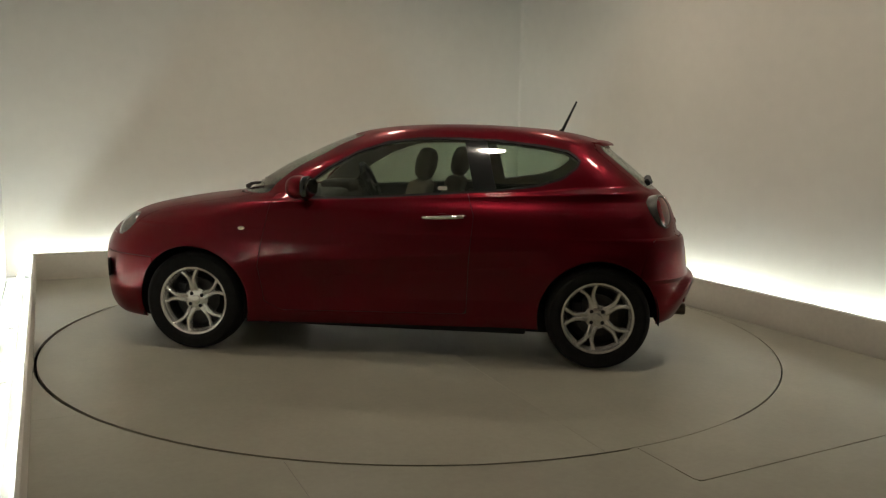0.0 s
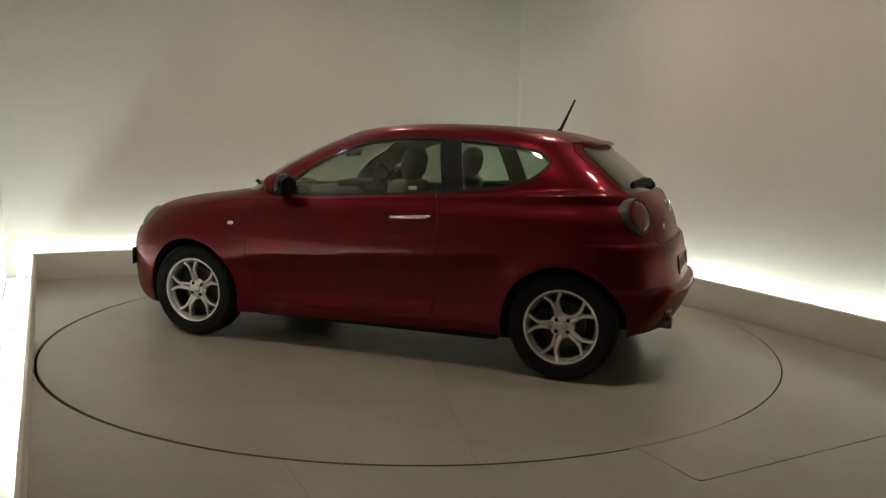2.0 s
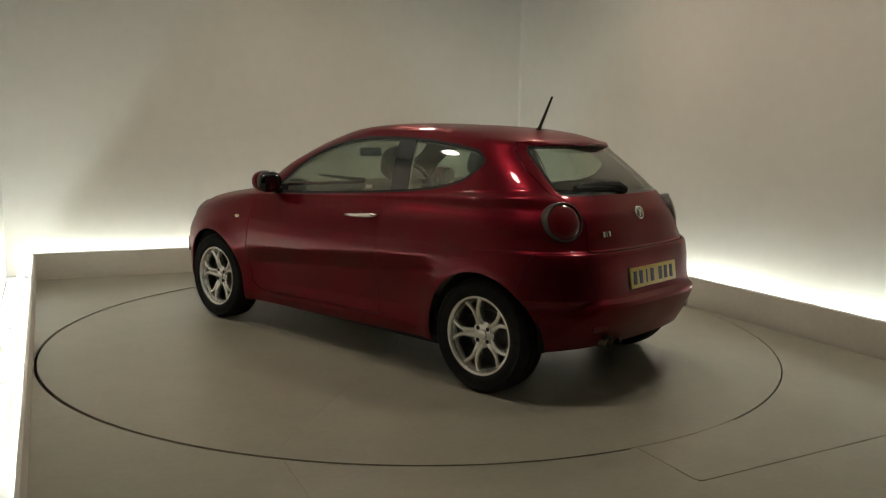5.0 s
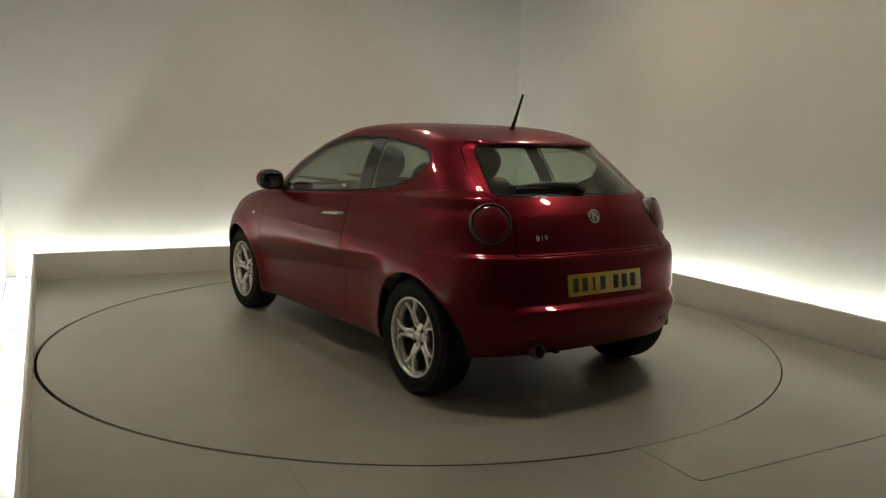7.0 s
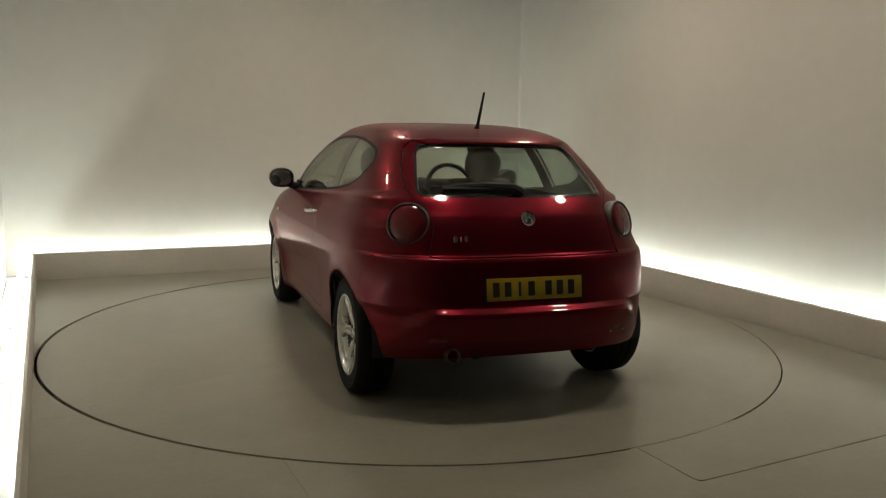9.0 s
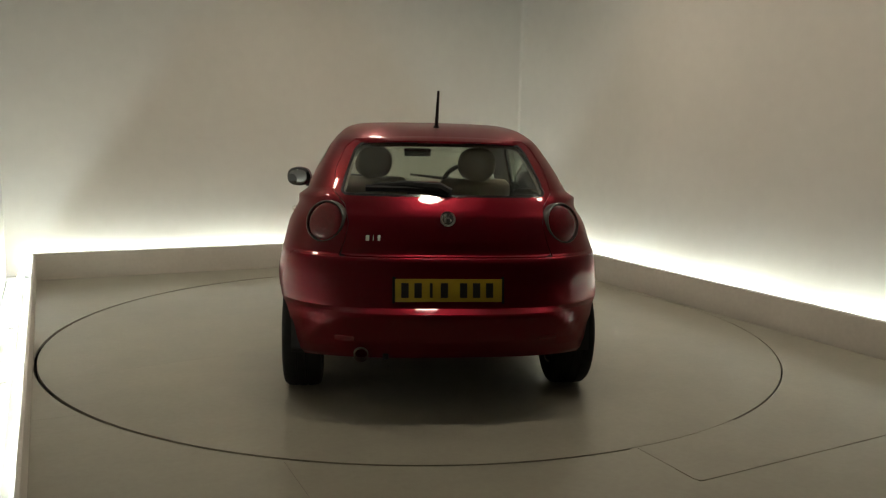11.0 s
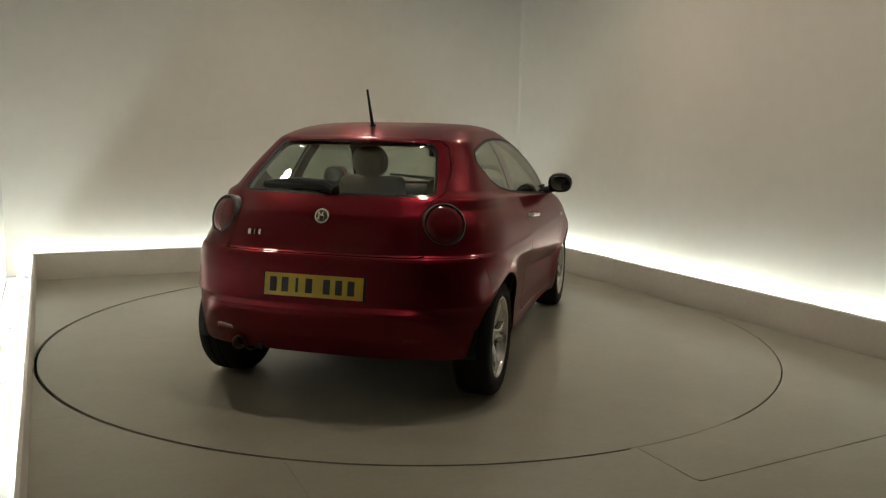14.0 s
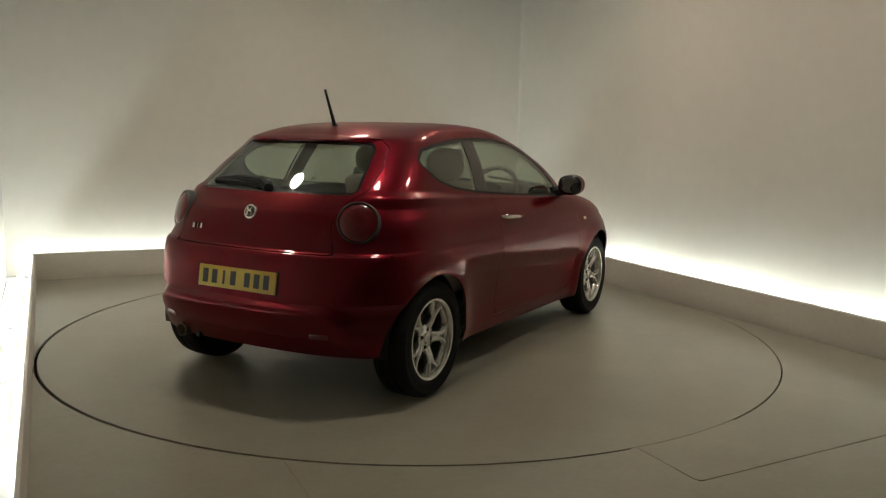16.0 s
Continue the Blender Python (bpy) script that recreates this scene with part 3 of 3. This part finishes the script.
    for s in (1, -1):
        on = lambda polys, lo=-9, hi=9: [p for p in polys if centre(p)[1] * s > 0 and lo < centre(p)[0] < hi]
        leaf = sheet("door", V, on(door), M_PAINT, car, "dark red long front door", 0.006)
        doors[s] = leaf
        sheet("door_window", V, on(glass, -0.56), M_SIDEGLASS, leaf, "frameless tinted door window", 0.004).visible_shadow = False
        sheet("quarter_window", V, on(glass, -9, -0.56), M_SIDEGLASS, car, "tinted rear quarter window", 0.004).visible_shadow = False
        sheet("window_seal", V, on(band), M_BLACK, car, "black rubber window seal", 0.008)
        sheet("pillar_cover", V, on(pillar), M_GLOSSBLACK, car, "gloss black centre pillar cover", 0.008)
        sheet("pillar_trim", V, on(pillar), M_LINER, car, "grey inner trim of the centre pillar", 0.012, 0.011)
    details(car, doors, tailgate, rear, body)
    return car


def skin_x(y, z, rear=True):
    """Where the skin's rear or front lies at a width and height."""
    T = np.array(SECTIONS)
    row = [float(np.interp(z, T[:, 0], T[:, k])) for k in range(8)]
    _, xr, xf, w, lr, lf, er, ef = row
    k = min(abs(y) / (w * (0.970 if rear else 1.0)), 0.999)
    return xr + lr - lr * (1 - k ** er) ** (1 / er) if rear else xf - lf + lf * (1 - k ** ef) ** (1 / ef)


def wheel(car):
    """Alloy wheel; its outer face looks to +y."""
    hub = part("wheel", lathe([(0.001, 0.060), (0.02, 0.060), (0.026, 0.058), (0.029, 0.051), (0.066, 0.050), (0.074, 0.044), (0.076, 0.02), (0.05, -0.06), (0.001, -0.06)], 40), M_ALLOY, car, "silver alloy wheel with split spokes and black tyre")
    r0 = 0.2135
    part("tyre", lathe([(0.200, -0.098), (0.232, -0.100), (0.270, -0.100), (0.295, -0.094), (0.308, -0.078), (TYRE_R, -0.05), (TYRE_R, -0.03), (0.306, -0.028), (0.306, -0.020), (TYRE_R, -0.018),
                        (TYRE_R, 0.018), (0.306, 0.020), (0.306, 0.028), (TYRE_R, 0.030), (TYRE_R, 0.05), (0.308, 0.078), (0.295, 0.094), (0.284, 0.0985), (0.281, 0.097), (0.262, 0.099), (0.24, 0.100), (0.228, 0.097), (0.215, 0.086), (0.200, 0.078), (0.200, -0.098)], 72), M_RUBBER, hub, "black rubber tyre")
    rim = lathe([(0.190, -0.09), (0.205, -0.095), (0.205, -0.085), (0.188, -0.06), (0.186, 0.03), (0.196, 0.070), (0.198, 0.083), (0.204, 0.091), (r0 + 0.003, 0.093), (r0 + 0.003, 0.086), (0.206, 0.079), (0.190, 0.062), (0.183, 0.03), (0.180, -0.06), (0.190, -0.09)], 72)
    for k in range(5):
        base = 2 * math.pi * k / 5
        for s in (-1, 1):
            pts = ((0.055, 0.25 * s, 0.046, 0.0190), (0.078, 0.14 * s, 0.055, 0.0185), (0.100, 0.105 * s, 0.061, 0.0165), (0.122, 0.095 * s, 0.064, 0.0150), (0.148, 0.130 * s, 0.067, 0.0140), (0.176, 0.205 * s, 0.069, 0.0140), (0.205, 0.275 * s, 0.072, 0.0190))
            rows = []
            for r, a, h, w in pts:
                c, q = math.cos(base + a), math.sin(base + a)
                t = (-q, c)
                rows.append([(r * c + t[0] * e * w, hh, r * q + t[1] * e * w) for e, hh in ((-1, h - 0.035), (-0.9, h - 0.003), (-0.45, h + 0.004), (0.45, h + 0.004), (0.9, h - 0.003), (1, h - 0.035))])
            vs = [[rim.verts.new(c) for c in row] for row in rows]
            for a, b in zip(vs, vs[1:]):
                for i in range(6):
                    rim.faces.new((a[i], a[(i + 1) % 6], b[(i + 1) % 6], b[i]))
            rim.faces.new(vs[0][::-1])
            rim.faces.new(vs[-1])
    bmesh.ops.recalc_face_normals(rim, faces=rim.faces)
    part("rim", rim, M_ALLOY, hub, "silver rim with five split spokes")
    part("brake_disc", lathe([(0.001, -0.02), (0.13, -0.02), (0.13, 0.0), (0.07, 0.0), (0.07, 0.012), (0.001, 0.012)], 40), M_STEEL, hub, "dull steel brake disc")
    part("brake_caliper", box((0.06, 0.05, 0.13), (0.115, -0.005, 0.02), 0.012), M_BLACK, hub)
    # dark lining over the alloy, stands in for shade between the spokes
    part("barrel_shade", lathe([(0.1900, 0.058), (0.1820, 0.028), (0.1785, -0.06), (0.1700, -0.064), (0.060, -0.064), (0.060, -0.068), (0.1760, -0.068), (0.1788, -0.064)], 56), M_STEEL, hub, "dark lining in the rim, in place of shade behind the spokes")
    for k in range(4):
        a = 2 * math.pi * (k + 0.5) / 4
        part("wheel_bolt", lathe([(0.001, 0.0545), (0.0095, 0.054), (0.0125, 0.0515), (0.0125, 0.03)], 8), M_BLACK, hub).location = (0.047 * math.cos(a), 0, 0.047 * math.sin(a))
    return hub


def details(car, doors, tailgate, rear, body):
    # wheels and wheel wells
    first = wheel(car)
    for k, (x, s) in enumerate(((WB, 1), (-WB, 1), (WB, -1), (-WB, -1))):
        m = pose(x, s * 0.728, TYRE_R, 0, 0, 0 if s > 0 else 180) @ pose(0, 0, 0, 0, (-8, 0, 20, 31)[k], 0)
        if k == 0:
            first.matrix_basis = m
        else:
            copy_thing(first, m)
        bm = bmesh.new()
        rings = []
        for y in (0.40, 0.772):
            rings.append([bm.verts.new((x + (ARCH_R + 0.006) * math.cos(a), s * y, WHEEL_Z + (ARCH_R + 0.006) * math.sin(a))) for a in np.linspace(-0.30 if x > 0 else -0.20, math.pi + (0.30 if x > 0 else 0.10), 44)])
        for i in range(43):
            bm.faces.new((rings[0][i], rings[0][i + 1], rings[1][i + 1], rings[1][i]))
        bm.faces.new(rings[0])
        thick(part("wheel_well", bm, M_BLACK, car, "dark wheel arch liner"), 0.004)
    # underbody and floor pan hang low to deepen the shade beneath the car
    part("underbody", box((2.9, 1.02, 0.17), (0.30, 0, 0.215), 0.04), M_BLACK, car, "black underbody")
    part("rear_silencer", box((0.30, 0.62, 0.15), (-1.50, 0.12, 0.335), 0.06, 4), M_BLACK, car, "dark exhaust silencer under the tail")
    # panel and axle are added to darken the floor below the tail
    part("rear_shade_panel", box((0.62, 1.10, 0.06), (-1.40, 0, 0.30), 0.02), M_BLACK, car, "black panel added under the boot to deepen the shade")
    part("rear_axle", add(tube([(-WB, -0.62, 0.30), (-WB + 0.10, -0.45, 0.24), (-WB + 0.10, 0.45, 0.24), (-WB, 0.62, 0.30)], 0.045, 10), box((0.30, 0.9, 0.08), (-1.02, 0, 0.23), 0.02)), M_BLACK, car, "black rear axle beam, added to deepen the shade")
    part("floor_pan", box((1.66, 1.30, 0.09), (0.0, 0, 0.195), 0.02), M_BLACK, car, "black floor pan")
    # lamps, indicators, badges
    for s in (1, -1):
        y, z = 0.598, 0.945
        x = skin_x(y, z)
        turn = Euler((0, radians(17), radians(-s * 28))).to_matrix().to_4x4()
        ring = part("tail_lamp", lathe([(0.096, 0.002), (0.097, -0.005), (0.101, -0.006), (0.106, 0.0), (0.110, 0.02), (0.114, 0.075), (0.092, 0.075), (0.096, 0.002)], 48, "X"), M_RING, car, "round tail lamp with a satin grey ring")
        ring.matrix_basis = Matrix.Translation((x - 0.012, s * (y + 0.004), z)) @ turn
        part("lens", lathe([(0.001, -0.020), (0.032, -0.019), (0.062, -0.015), (0.083, -0.008), (0.095, 0.002), (0.095, 0.02)], 48, "X"), M_RED, ring, "dark red round lens")
        part("side_indicator", lathe([(0.001, 0.008), (0.016, 0.006), (0.02, 0.0), (0.02, -0.01)], 20, "Y"), M_AMBER, car, "small pale side indicator").matrix_basis = Matrix.Translation((0.927, s * 0.852, 0.788)) @ Matrix.Diagonal((1.1, s, 0.62, 1))
        h = part("headlamp", lathe([(0.001, 0.03), (0.05, 0.026), (0.085, 0.012), (0.10, -0.01), (0.10, -0.03)], 36, "X"), M_CLEAR, car, "clear rounded headlamp")
        h.matrix_basis = Matrix.Translation((skin_x(0.58, 0.765, False) - 0.012, s * 0.58, 0.765)) @ Euler((0, radians(-38), radians(s * 40))).to_matrix().to_4x4()
        # door handles
        handle = part("door_handle", tube([(-0.19, s * 0.818, 0.884), (-0.215, s * 0.846, 0.886), (-0.30, s * 0.856, 0.890), (-0.39, s * 0.852, 0.895), (-0.435, s * 0.842, 0.898), (-0.452, s * 0.812, 0.898)], (0.009, 0.011, 0.0125, 0.0135, 0.0135, 0.010), 12), M_CHROME, doors[s], "chrome pull door handle")
        part("handle_recess", lathe([(0.001, 0.004), (0.035, 0.003), (0.045, 0.0), (0.045, -0.01)], 24, "Y"), M_PAINT, handle).matrix_basis = Matrix.Translation((-0.31, s * 0.823, 0.885)) @ Matrix.Diagonal((1.5, s, 0.6, 1))
        # mirrors
        shell = part("wing_mirror", puff(0.076, 0.088, 0.071, 2.25), M_PAINT, doors[s], "red wing mirror with black arm")
        shell.matrix_basis = pose(0.552, s * 0.880, 1.050, 0, 0, -s * 6)
        part("mirror_back", puff(0.034, 0.086, 0.0695, 2.5), M_GLOSSBLACK, shell, "black mirror housing edge").location = (-0.052, 0, 0)
        part("mirror_glass", puff(0.005, 0.070, 0.052, 2.6), M_MIRROR, shell, "dark mirror glass").matrix_basis = pose(-0.083, 0, 0, 0, -4, -s * 8)
        part("mirror_arm", tube([(0.0, -s * 0.145, -0.075), (0.0, -s * 0.10, -0.06), (0.0, -s * 0.05, -0.045)], (0.034, 0.028, 0.026), 10), M_BLACK, shell, "black mirror arm")
        part("mirror_foot", box((0.14, 0.02, 0.075), (0, 0, 0), 0.009), M_BLACK, doors[s], "black triangular mirror foot").matrix_basis = pose(0.555, s * 0.748, 0.995, 0, 0, 0)
        # reflectors in the bumper
        part("bumper_reflector", box((0.012, 0.10, 0.028), (0, 0, 0), 0.005), M_RED, rear, "red bumper reflector").matrix_basis = pose(skin_x(0.50, 0.395) + 0.001, s * 0.50, 0.395, 0, 0, -s * 16)
    part("window_sticker", box((0.055, 0.002, 0.022), (0, 0, 0), 0.0008, 1), M_LINER, doors[1], "small pale sticker on the door window").matrix_basis = pose(-0.30, 0.733, 1.058, 16, 0, 0)
    # plate with bars for its characters
    plate = part("number_plate", box((0.008, 0.52, 0.111), (0, 0, 0), 0.003), M_YELLOW, rear, "yellow rear number plate with black characters")
    plate.matrix_basis = pose(-1.842, 0, 0.634, 0, 8.5, 0)
    for k in range(7):
        y = 0.212 - 0.0635 * k - (0.030 if k > 3 else 0)
        part("character_bar", box((0.003, 0.036 if k != 2 else 0.014, 0.072), (-0.0045, y, 0), 0.001, 1), M_INK, plate)
    part("plate_base", box((0.02, 0.545, 0.135), (0.014, 0, 0), 0.004), M_BLACK, plate, "black plate backing")
    emblem = part("badge", lathe([(0.001, -0.012), (0.026, -0.011), (0.030, -0.008), (0.038, -0.009), (0.040, -0.004), (0.040, 0.01)], 32, "X"), M_CHROME, tailgate, "round chrome badge")
    emblem.matrix_basis = pose(skin_x(0, 0.968), 0, 0.968, 0, 18, 0)
    part("badge_face", lathe([(0.001, -0.0125), (0.028, -0.0122), (0.0285, -0.009)], 24, "X"), M_RING, emblem, "grey badge centre")
    part("badge_bar", add(box((0.004, 0.012, 0.040), (-0.0125, 0.014, 0), 0.001, 1), box((0.004, 0.030, 0.011), (-0.0125, 0.006, 0.004), 0.001, 1)), M_CHROME, emblem)
    part("badge_curl", tube([(-0.0125, -0.010 - 0.007 * math.sin(k * 1.3), -0.020 + 0.0082 * k) for k in range(6)], 0.0035, 6), M_CHROME, emblem)
    for k, w in enumerate((0.024, 0.006, 0.020, 0.024)):
        part("lettering_bar", box((0.006, w * 0.8, 0.030), (0, 0, 0), 0.002, 1), M_CHROME, tailgate, "chrome lettering bar").matrix_basis = pose(skin_x(0.35, 0.875) + 0.0, 0.392 - 0.028 * k, 0.875, 0, 14, -7)
    # antenna, wipers, exhaust, spoiler
    mast = part("antenna", tube([(-1.022, 0, 1.402), (-1.03, 0, 1.43), (-1.06, 0, 1.495), (-1.116, 0, 1.619)], (0.014, 0.011, 0.009, 0.0065), 8), M_BLACK, body, "black whip antenna raked backwards")
    part("antenna_base", lathe([(0.001, 0.030), (0.012, 0.026), (0.024, 0.005), (0.026, -0.01)], 20, "Z"), M_BLACK, body).location = (-1.022, 0, 1.405)
    wiper = part("rear_wiper", tube([(skin_x(0, 1.09) - 0.012, -0.02, 1.088), (skin_x(0, 1.12) - 0.03, 0.03, 1.115), (skin_x(0.2, 1.13) - 0.026, 0.20, 1.125), (skin_x(0.36, 1.125) - 0.016, 0.37, 1.115)], (0.026, 0.026, 0.022, 0.014), 8), M_BLACK, tailgate, "black rear wiper arm")
    part("wiper_blade", tube([(skin_x(0.0, 1.10) - 0.012, -0.01, 1.098), (skin_x(0.2, 1.11) - 0.012, 0.2, 1.108), (skin_x(0.40, 1.11) - 0.010, 0.40, 1.106)], 0.018, 6), M_BLACK, wiper)
    part("wiper_cap", lathe([(0.001, -0.03), (0.022, -0.026), (0.028, -0.01), (0.030, 0.012)], 20, "X"), M_BLACK, wiper).location = (skin_x(0, 1.10) + 0.0, 0.0, 1.092)
    part("exhaust", lathe([(0.033, 0.0), (0.036, 0.002), (0.036, 0.16), (0.030, 0.16), (0.030, 0.004), (0.033, 0.0)], 24, "X"), M_EXHAUST, rear, "dull steel exhaust tip").location = (-1.83, 0.42, 0.312)
    part("tow_hook", box((0.05, 0.03, 0.03), (-1.80, 0.30, 0.30), 0.008), M_BLACK, rear)
    lip = bmesh.new()
    rows = []
    for y in np.linspace(-0.46, 0.46, 25):
        x = skin_x(y, 1.345)
        d = 0.045 * (1 - (abs(y) / 0.50) ** 4)
        rows.append([lip.verts.new(c) for c in ((x + 0.09, y, 1.372 - 0.05 * y * y), (x - 0.01, y, 1.362 - 0.05 * y * y), (x - d, y, 1.345 - 0.05 * y * y), (x - d - 0.002, y, 1.337 - 0.05 * y * y), (x, y, 1.335 - 0.05 * y * y), (x + 0.09, y, 1.340 - 0.05 * y * y))])
    for a, b in zip(rows, rows[1:]):
        for i in range(6):
            lip.faces.new((a[i], a[(i + 1) % 6], b[(i + 1) % 6], b[i]))
    lip.faces.new(rows[0])
    lip.faces.new(rows[-1][::-1])
    bmesh.ops.recalc_face_normals(lip, faces=lip.faces)
    part("roof_spoiler", lip, M_PAINT, tailgate, "small red roof spoiler")
    part("brake_lamp", box((0.008, 0.26, 0.012), (skin_x(0, 1.345) - 0.043, 0, 1.337), 0.003), M_RED, tailgate, "slim high brake lamp")
    for y0, y1 in ((0.05, 0.56), (-0.50, 0.02)):
        ys = [y0 + (y1 - y0) * k / 5 for k in range(6)]
        part("front_wiper", tube([(skin_x(y, 0.982 + 0.012 * k, False) + 0.022, y, 0.992 + 0.012 * k) for k, y in enumerate(ys)], (0.018, 0.015, 0.014, 0.012, 0.010, 0.008), 8), M_BLACK, car, "black front wiper")
    part("front_plate", box((0.012, 0.40, 0.115), (0, 0, 0), 0.003), M_BLACK, car, "number plate seen edge-on, black holder").matrix_basis = pose(skin_x(0.36, 0.44, False) - 0.080, 0.46, 0.475, 0, 0, 22)
    part("grille", lathe([(0.001, 0.02), (0.10, 0.015), (0.15, -0.01), (0.15, -0.05)], 3, "X"), M_BLACK, car, "dark shield grille").matrix_basis = pose(2.10, 0, 0.50, 180, 0, 0)
    interior(car)


def seat(car, at, wide=0.46):
    def soft(size, pos, tilt, bev):
        return box(size, pos, bev, 3, Euler((0, radians(tilt), 0)).to_matrix().to_4x4())
    x, y, z = at
    back = part("front_seat", soft((0.13, wide, 0.62), (x - 0.06, y, z + 0.34), -16, 0.05), M_SEAT, car, "beige cloth front seat")
    part("cushion", soft((0.50, wide, 0.15), (x + 0.22, y, z), -5, 0.05), M_SEAT, back)
    part("headrest", puff(0.068, 0.125, 0.108, 2.5), M_SEAT, back, "beige padded headrest").matrix_basis = pose(x - 0.165, y, z + 0.745, 0, -12, 0)
    for s in (-1, 1):
        part("headrest_post", tube([(x - 0.14, y + s * 0.06, z + 0.56), (x - 0.16, y + s * 0.06, z + 0.70)], 0.006, 6), M_CHROME, back)
    return back


def interior(car):
    for x, y in ((0.018, 0.34), (-0.145, -0.34)):
        seat(car, (x, y, 0.445))
    bench = part("rear_seat", box((0.14, 1.16, 0.55), (-0.98, 0, 0.74), 0.05, 3, Euler((0, radians(-22), 0)).to_matrix().to_4x4()), M_SEAT, car, "beige cloth rear bench")
    part("cushion", box((0.48, 1.16, 0.16), (-0.72, 0, 0.50), 0.05, 3), M_SEAT, bench)
    part("parcel_shelf", box((0.42, 1.10, 0.02), (-1.36, 0, 1.00), 0.006), M_TRIM, car, "dark parcel shelf")
    dash = box((0.46, 1.36, 0.24), (0.72, 0, 0.865), 0.07, 4)
    part("dashboard", add(dash, box((0.22, 0.34, 0.10), (0.60, -0.36, 0.985), 0.04, 3)), M_TRIM, car, "dark dashboard with an instrument hood")
    rim = bmesh.new()
    n = 36
    ring = [[rim.verts.new((0.017 * math.sin(b), (0.178 + 0.017 * math.cos(b)) * math.cos(a), (0.178 + 0.017 * math.cos(b)) * math.sin(a))) for b in np.linspace(0, 2 * math.pi, 8, False)] for a in np.linspace(0, 2 * math.pi, n, False)]
    for i in range(n):
        for k in range(8):
            rim.faces.new((ring[i][k], ring[i][(k + 1) % 8], ring[(i + 1) % n][(k + 1) % 8], ring[(i + 1) % n][k]))
    for a in (0, math.pi, -math.pi / 2):
        add(rim, tube([(0.01, 0.05 * math.cos(a), 0.05 * math.sin(a)), (0, 0.17 * math.cos(a), 0.17 * math.sin(a))], 0.014, 6))
    add(rim, lathe([(0.001, -0.02), (0.05, -0.015), (0.06, 0.02)], 20, "X"))
    bmesh.ops.recalc_face_normals(rim, faces=rim.faces)
    part("steering_wheel", rim, M_BLACK, car, "black steering wheel on the car's right side").matrix_basis = pose(0.36, -0.36, 0.99, 0, 24, 0)
    part("centre_console", box((0.7, 0.20, 0.16), (0.25, 0, 0.52), 0.04, 3), M_TRIM, car)
    part("interior_mirror", box((0.03, 0.20, 0.06), (0.47, 0.0, 1.245), 0.012, 3), M_BLACK, car, "black interior mirror")


build_room()
build_cove_lights()
build_ceiling_lights()
build_floor()
turntable = build_turntable()
hatchback = build_car()

START, RATE, OFF = 171.606, -7.061, (0.0379, -0.0405)


def motions():
    """The turntable and the car on it turn together at a steady pace."""
    car_rows, table_rows = [], []
    for k in range(0, 65):
        t = k * 0.25
        a = radians(START + RATE * t)
        x, y = OFF[0] * math.cos(a) - OFF[1] * math.sin(a), OFF[0] * math.sin(a) + OFF[1] * math.cos(a)
        car_rows.append((t, pose(x, y, 0.0, 0, 0, math.degrees(a))))
        table_rows.append((t, pose(*RING_C, 0.0, 0, 0, math.degrees(a))))
    walk(hatchback, car_rows)
    walk(turntable, table_rows)


motions()
